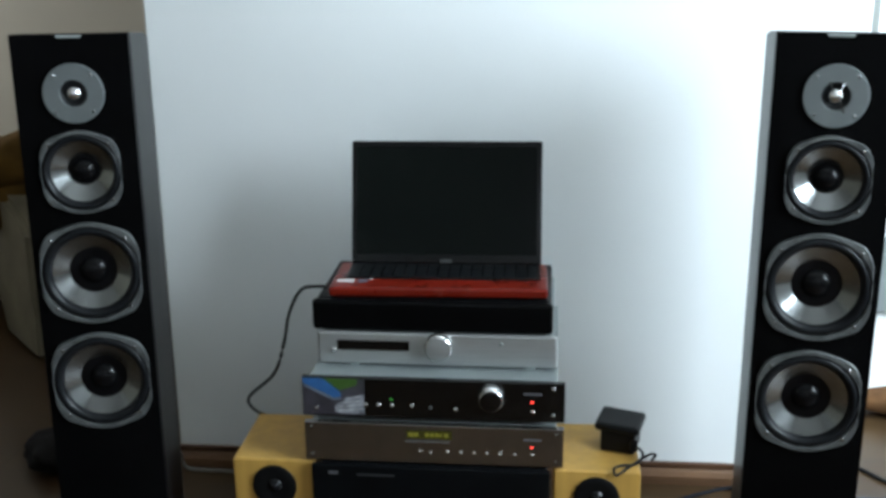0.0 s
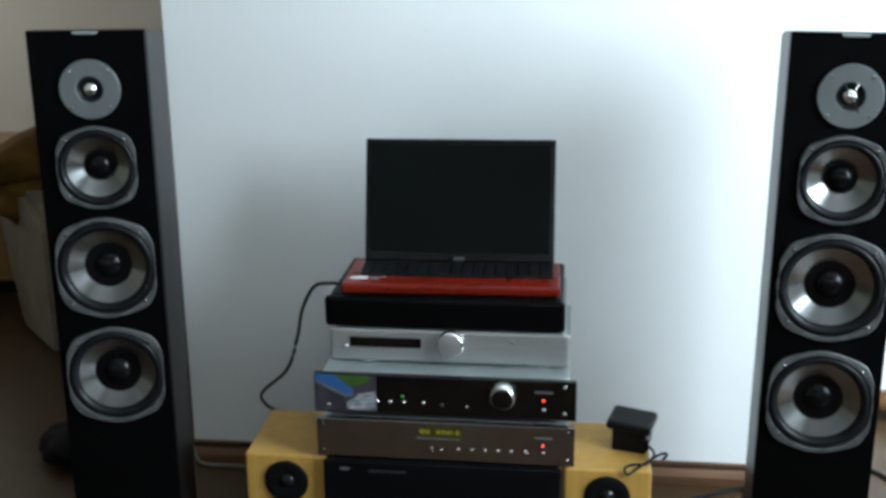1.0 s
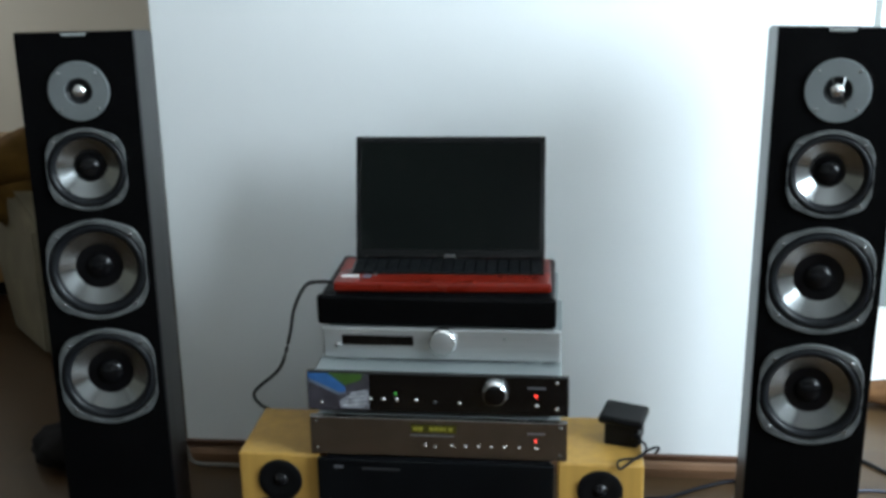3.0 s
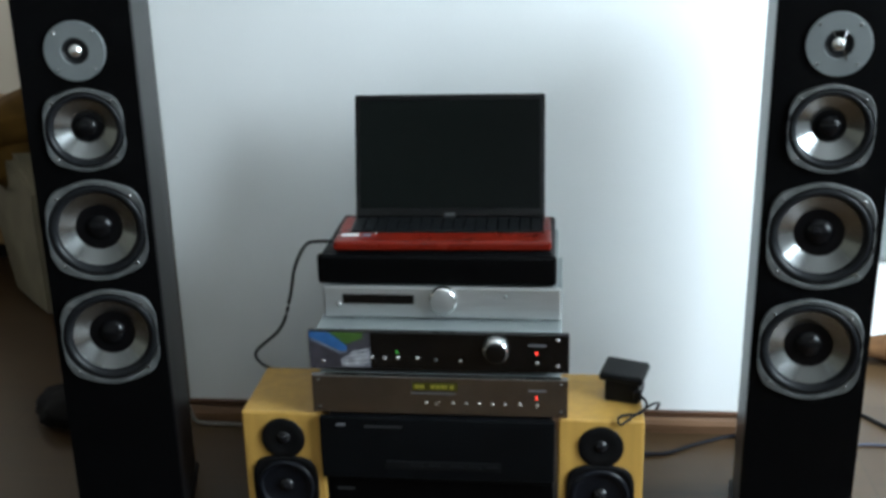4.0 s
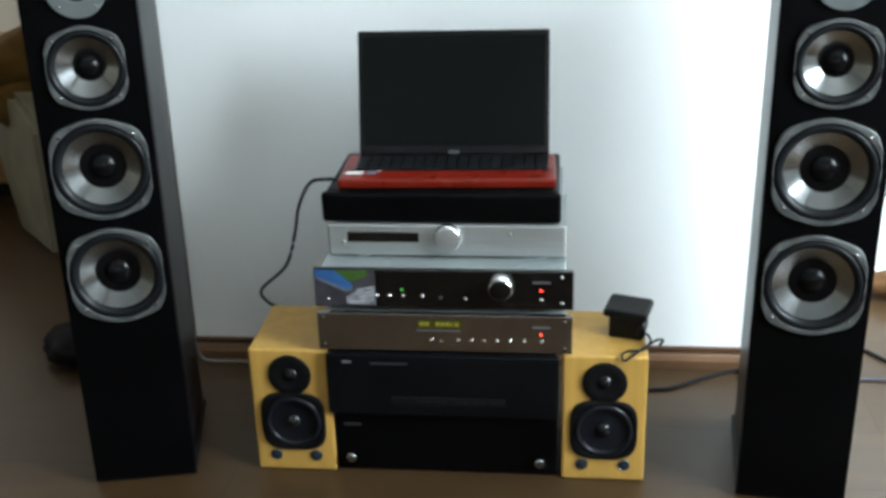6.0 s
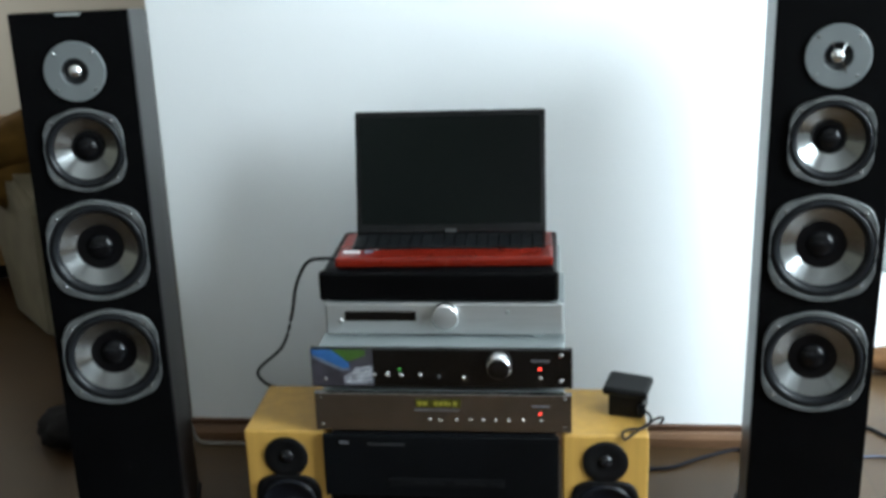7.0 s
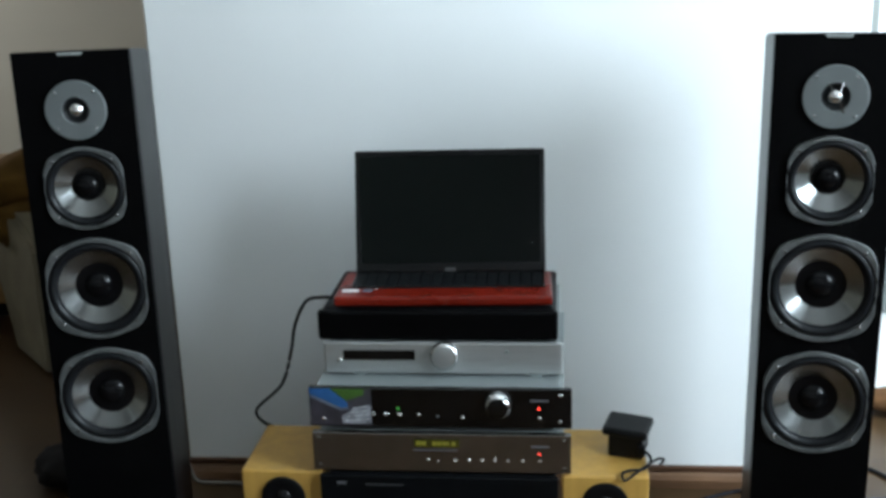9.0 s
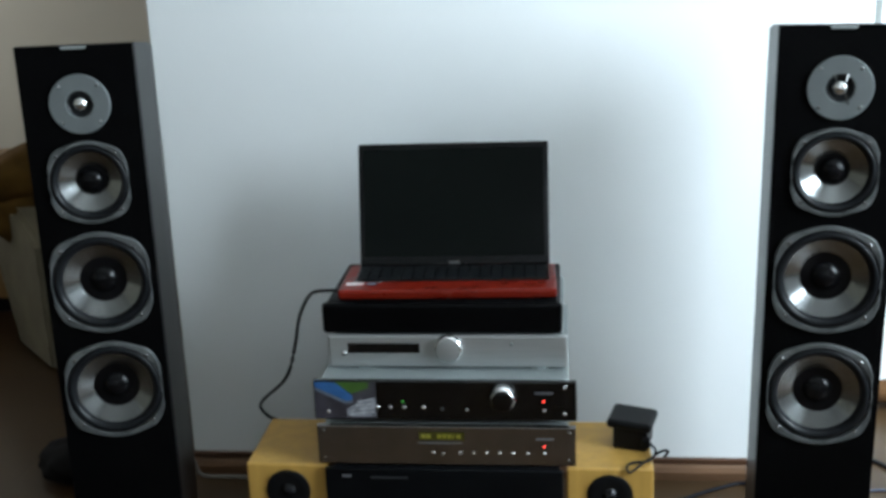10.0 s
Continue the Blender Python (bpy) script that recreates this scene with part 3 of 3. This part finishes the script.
# amplifier with a glossy black front
amp = thing("amplifier", "glossy black-fronted amplifier with a sticker and chrome volume knob", "amplifier")
AX0, AX1, AY = -0.424, 0.016, 1.702
part("body", box(AX0 + 0.012, AX1 - 0.012, AY + 0.012, 2.09, 0.341, 0.408, 0.002), M_SILVERTOP, amp, "pale silver steel case")
part("front_panel", box(AX0, AX1, AY, AY + 0.012, 0.338, 0.4082, 0.002), M_GLOSS, amp, "polished black panel")
part("volume_knob", knob(0.0200, 0.020, AY, -0.105, 0.382), M_GLOSS, amp, "black faced chrome volume knob", True)
part("knob_ring", shift(lathe([(0.0182, -0.0200), (0.0198, -0.0190), (0.0236, -0.004), (0.0236, 0), (0.019, 0)], 48), -0.105, AY, 0.382), M_CHROME, amp, "chrome ring", True)
for bx, bz in ((-0.316, 0.361), (-0.294, 0.361), (-0.271, 0.361), (-0.238, 0.361), (-0.165, 0.357), (-0.037, 0.357)):
    part("button", stud(0.0038, 0.003, AY, bx, bz), M_CHROME, amp, "small bright metal button", True)
part("button", stud(0.0030, 0.002, AY, -0.207, 0.359), M_FRAME, amp, "", True)
part("lamp", stud(0.0020, 0.0015, AY, -0.273, 0.372), M_LEDGREEN, amp, "green lamp", True)
part("lamp", stud(0.0019, 0.002, AY, -0.038, 0.374), M_LEDRED, amp, "red power lamp", True)
part("caption", box(-0.052, -0.022, AY - 0.0008, AY + 0.001, 0.387, 0.39), M_DIMPRINT, amp)
for sx, sz in ((-0.003, 0.398), (-0.003, 0.351), (-0.4, 0.352)):
    part("screw", stud(0.0034, 0.0015, AY, sx, sz), M_CHROME, amp, "", True)
st = part("sticker", prism([(-0.4225, 0.341), (-0.318, 0.341), (-0.318, 0.4065), (-0.4225, 0.4065)], AY - 0.0006, AY + 0.001), M_PURPLE, amp, "glossy sticker in violet, blue and green")
part("blue_band", prism([(-0.422, 0.4065), (-0.388, 0.4065), (-0.358, 0.382), (-0.358, 0.374), (-0.368, 0.372), (-0.422, 0.398)], AY - 0.0012, AY), M_BLUE, st)
part("green_field", prism([(-0.387, 0.4065), (-0.330, 0.4065), (-0.330, 0.396), (-0.36, 0.385)], AY - 0.0012, AY), M_GREEN, st)
part("foil", prism([(-0.368, 0.344), (-0.319, 0.344), (-0.319, 0.379), (-0.341, 0.374), (-0.368, 0.358)], AY - 0.0012, AY), M_FOIL, st, "silvery crinkled foil patch")
for k in range(4):
    part("stripe", prism([(-0.364 + 0.004 * k, 0.347 + 0.0075 * k), (-0.322, 0.352 + 0.0075 * k), (-0.322, 0.3545 + 0.0075 * k), (-0.36 + 0.004 * k, 0.3505 + 0.0075 * k)], AY - 0.0016, AY - 0.001), M_FOILPALE, st)
part("pale_edge", prism([(-0.422, 0.397), (-0.368, 0.371), (-0.358, 0.373), (-0.356, 0.37), (-0.37, 0.367), (-0.422, 0.392)], AY - 0.0012, AY), M_CABLEGREY, st)
for fx in (-0.37, -0.04):
    for fy in (1.76, 1.98):
        part("foot", lathe([(0, 0), (0.018, 0), (0.018, 0.017), (0, 0.017)], 24), M_PLASTIC, amp).matrix_basis = pose(fx, fy, 0.324, 90, 0, 0)

# silver disc player
cd = thing("cd_player", "silver compact disc player with a round knob", "disc player")
CY = 1.757
part("body", box(-0.398, -0.004, CY + 0.008, 2.085, 0.4125, 0.4675, 0.003), M_SILVERTOP, cd)
part("front_panel", box(-0.406, 0.002, CY, CY + 0.010, 0.4112, 0.4690, 0.004), M_SILVER, cd, "brushed aluminium front")
part("display", box(-0.372, -0.248, CY - 0.001, CY + 0.002, 0.4365, 0.4545, 0.001), M_GLOSS, cd, "black display strip")
part("knob", knob(0.0225, 0.013, CY, -0.198, 0.4460), M_SILVER, cd, "round brushed knob", True)
part("knob_ring", shift(lathe([(0.0205, -0.0132), (0.0225, -0.0128), (0.0252, -0.003), (0.0252, 0), (0.022, 0)], 48), -0.198, CY, 0.4460), M_CHROME, cd, "polished ring", True)
part("button", stud(0.005, 0.003, CY, -0.378, 0.436), M_CHROME, cd, "", True)
part("button", stud(0.003, 0.002, CY, -0.092, 0.453), M_SILVERTOP, cd, "", True)
for fx in (-0.348, -0.046):
    for fy in (CY + 0.022, 2.0):
        part("foot", lathe([(0, 0), (0.020, 0), (0.020, 0.0046), (0, 0.0046)], 28), M_SILVERTOP, cd, "round metal foot").matrix_basis = pose(fx, fy, 0.408, 90, 0, 0)

# black box under the laptop
bx = thing("disc_recorder", "plain black recorder box carrying the laptop", "recorder")
part("body", box(-0.408, -0.010, 1.772, 1.988, 0.4725, 0.525, 0.006), M_BLACKMET, bx)
part("front_panel", box(-0.414, -0.006, 1.758, 1.774, 0.471, 0.5245, 0.007, 3), M_BLACKDEEP, bx, "deep black rounded front")
for fx in (-0.36, -0.05):
    for fy in (1.80, 1.95):
        part("foot", lathe([(0, 0), (0.014, 0), (0.014, 0.0055), (0, 0.0055)], 20), M_PLASTIC, bx).matrix_basis = pose(fx, fy, 0.4675, 90, 0, 0)

# ---- laptop ----
lap = thing("laptop", "open red laptop with a dark blank screen", "laptop", pose(-0.1995, 1.757, 0.524, 0, 0, 1.5))
LW, LD = 0.185, 0.154
part("base", box(-LW, LW, 0.010, LD, 0.006, 0.0225, 0.005, 3), M_RED, lap, "glossy red base")
for fx in (-0.150, 0.150):
    for fy in (0.028, 0.130):
        part("foot", lathe([(0, 0), (0.007, 0), (0.0075, 0.0055), (0, 0.0055)], 20), M_PLASTIC, lap, "small rubber foot").matrix_basis = pose(fx, fy, 0.001, 90, 0, 0)
part("keyboard", box(-LW + 0.022, LW - 0.012, 0.058, LD - 0.004, 0.0215, 0.0250, 0.0008), M_BEZEL, lap, "dark keyboard")
part("touchpad", box(-0.06, 0.035, 0.014, 0.051, 0.0215, 0.0233, 0.0004), M_RED, lap)
key = bmesh.new()
for r in range(5):
    for c in range(17):
        kx, ky = -LW + 0.026 + c * 0.0194, 0.061 + r * 0.0146
        box(kx, kx + 0.0168, ky, ky + 0.0118, 0.0247, 0.0268, bm=key)
tagged(part("keys", key, M_KEYS, lap, "rows of dark keys"), kind="stuff")
part("label_strip", box(-LW + 0.010, -LW + 0.040, 0.040, 0.053, 0.0225, 0.0231), M_LETTER, lap, "white paper sticker")
part("label_strip", box(-LW + 0.046, -LW + 0.062, 0.040, 0.053, 0.0225, 0.0231), M_CABLEGREY, lap)
part("lamp", box(-LW + 0.066, -LW + 0.070, 0.053, 0.057, 0.0225, 0.0232), M_LETTER, lap)
part("hinge", tube([(-LW + 0.03, LD, 0.0165), (LW - 0.03, LD, 0.0165)], 0.007, 12, 0), M_RED, lap, "red hinge bar", True)
lid = part("lid", box(-0.171, 0.171, -0.004, 0.004, 0.0, 0.226, 0.003), M_BEZEL, lap, "thin dark lid")
lid.matrix_basis = pose(0.004, LD + 0.004, 0.014, -14, 0, 0)
part("screen", box(-0.162, 0.162, -0.0050, -0.003, 0.022, 0.215), M_SCREEN, lid, "blank dark screen")
part("logo", box(-0.010, 0.010, -0.0050, -0.0035, 0.008, 0.014), M_FRAME, lid, "small grey maker's mark")

# ---- adapter on the yellow speaker ----
ad = thing("power_adapter", "black box-shaped adapter with a cap-like top", "adapter", pose(0.109, 1.785, 0.2475, 0, 0, -14))
part("body", box(-0.030, 0.030, -0.004, 0.056, 0, 0.040, 0.004), M_PLASTIC, ad)
cap = part("cap", box(-0.041, 0.037, -0.010, 0.066, 0, 0.016, 0.006), M_PLASTIC, ad, "overhanging black cap")
cap.matrix_basis = pose(0, 0, 0.0385, 0, 3, 0)
part("caption", box(0.000, 0.020, 0.030, 0.036, 0.0138, 0.0146), M_LETTER, cap, "pale printed mark")
part("connector", box(0.022, 0.036, -0.012, 0.0, 0.010, 0.028, 0.003), M_PLASTIC, ad)


# ---- cables ----
def cable(name, points, r, mat, label, steps=8):
    return tagged(part(name, tube(points, r, 8, steps), mat, None, "", True), label, "cable")


# ---- in the recess ----
stopper = thing("draught_stopper", "brown fabric draught stopper lying along the recess baseboard", "draught stopper")
part("roll", pillow(0.70, 1.30, 2.47, 2.577, 0.0, 0.072, 2.6, 18, 0.003), M_BROWN, stopper, "", True)
# flat slab added to give the recess wall its grey patch
panel = thing("grey_slab", "plain grey slab added for a grey patch on the recess wall", "panel")
part("sheet", box(0.742, 1.10, 2.570, 2.5945, 0.235, 0.42, 0.008, 3), M_GREYPATCH, panel)

cable("adapter_cable", [(0.140, 1.775, 0.266), (0.150, 1.752, 0.262), (0.138, 1.735, 0.2515), (0.112, 1.728, 0.2515), (0.100, 1.714, 0.2515), (0.104, 1.706, 0.244), (0.124, 1.720, 0.252), (0.142, 1.742, 0.254), (0.162, 1.752, 0.262), (0.172, 1.758, 0.258), (0.166, 1.762, 0.246)], 0.0022, M_CABLE, "thin dark looped adapter cable on the speaker")
cable("laptop_cable", [(-0.376, 1.800, 0.533), (-0.412, 1.805, 0.533), (-0.448, 1.830, 0.517), (-0.484, 1.880, 0.455), (-0.510, 1.935, 0.380), (-0.535, 1.942, 0.310), (-0.588, 1.945, 0.258), (-0.575, 1.930, 0.238), (-0.535, 1.910, 0.225), (-0.50, 1.915, 0.15), (-0.48, 1.95, 0.005), (-0.42, 2.05, 0.004)], 0.0032, M_CABLESOFT, "dark cable hanging from the laptop's side")
cable("speaker_cable", [(0.13, 1.96, 0.004), (0.165, 2.03, 0.004), (0.22, 2.045, 0.004), (0.29, 2.09, 0.004), (0.365, 2.125, 0.004), (0.40, 2.06, 0.03), (0.40, 1.96, 0.10)], 0.0042, M_CABLEDARK, "grey-blue speaker cable lying on the floor")
cable("speaker_cable", [(0.43, 1.955, 0.12), (0.46, 2.06, 0.06), (0.56, 2.22, 0.004), (0.64, 2.238, 0.004), (0.70, 2.17, 0.004), (0.82, 2.10, 0.004), (1.0, 2.12, 0.004)], 0.0045, M_CABLE, "dark speaker cable curling on the floor")
cable("thin_cable", [(0.42, 2.02, 0.003), (0.60, 2.10, 0.003), (0.72, 2.11, 0.003), (1.0, 2.20, 0.003)], 0.003, M_CABLEBLUE, "thin grey-blue cable on the floor")
cable("pale_cable", [(-0.770, 1.94, 0.09), (-0.785, 2.05, 0.078), (-0.795, 2.10, 0.05), (-0.790, 2.113, 0.014), (-0.765, 2.116, 0.004), (-0.69, 2.114, 0.004), (-0.60, 2.08, 0.004), (-0.55, 2.0, 0.004)], 0.004, M_CABLEWHITE, "pale speaker cable from the dark speaker's back")

# ---- the dim room ----
ch = thing("armchair", "small beige upholstered armchair with an ochre back, in the dim room", "armchair", pose(-1.360, 2.688, 0, 0, 0, 43))


def arm_shape(x0, x1):
    """A padded arm, low in front and rising to the back."""
    bm = prism([(0.0, 0.0), (0.0, 0.36), (0.03, 0.385), (0.12, 0.415), (0.34, 0.465), (0.50, 0.47), (0.42, 0.25), (0.29, 0.0)], x0, x1)
    bm.transform(Matrix(((0, 1, 0, 0), (1, 0, 0, 0), (0, 0, 1, 0), (0, 0, 0, 1))))
    bmesh.ops.recalc_face_normals(bm, faces=bm.faces)
    bmesh.ops.bevel(bm, geom=list(bm.edges), offset=0.018, segments=3, affect="EDGES")
    return bm


part("arm", arm_shape(-0.02, 0.09), M_CLOTH, ch, "beige padded arm")
part("arm", arm_shape(0.61, 0.72), M_CLOTH, ch)
part("seat", box(0.095, 0.605, 0.02, 0.40, 0.0, 0.29, 0.03, 3), M_OCHRE, ch, "ochre brown seat")
part("backrest", box(0.095, 0.605, 0.405, 0.52, 0.0, 0.50, 0.05, 4), M_OCHRE, ch, "ochre brown backrest")
cushions = [(-1.435, 2.96, 0.285, 0.20, 0.105, 0.19, 4, 30), (-1.43, 2.97, 0.455, 0.215, 0.11, 0.145, -16, 34)]
for cx, cy, cz, hw, hd, ht, tilt, turn in cushions:
    tagged(part("cushion", pillow(-hw, hw, -hd, hd, 0, ht, 2.5, 18, 0.14), M_OCHRE, None, "", True), "rumpled ochre brown cushion piled in the armchair", "cushion", "cushions in the armchair").matrix_world = pose(cx, cy, cz, tilt * 0.3, tilt, turn)
cab = thing("low_cabinet", "low yellow-brown wooden cabinet standing in the dim room", "cabinet", pose(-2.05, 3.10, 0, 0, 0, 8))
part("body", box(-0.40, 0.40, 0.02, 0.40, 0.05, 0.43, 0.006), M_WOOD, cab)
part("top", box(-0.42, 0.42, 0, 0.42, 0.432, 0.455, 0.005), M_WOOD, cab)
for dx in (-0.395, 0.003):
    dr = part("door", box(dx, dx + 0.392, 0.004, 0.019, 0.06, 0.425, 0.003), M_WOOD, cab)
    part("handle", stud(0.010, 0.016, 0.004, dx + (0.36 if dx < 0 else 0.03), 0.27), M_DARKCHROME, dr, "", True)
part("plinth", box(-0.38, 0.38, 0.05, 0.38, 0, 0.048), M_DARKCLOTH, cab)
tagged(part("bag", pillow(-0.075, 0.075, -0.08, 0.08, 0, 0.068, 2.6, 14, 0.2), M_DARKCLOTH, None, "", True), "small dark soft bag lying on the floor", "bag").matrix_world = pose(-1.07, 2.13, 0, 0, 0, 30)
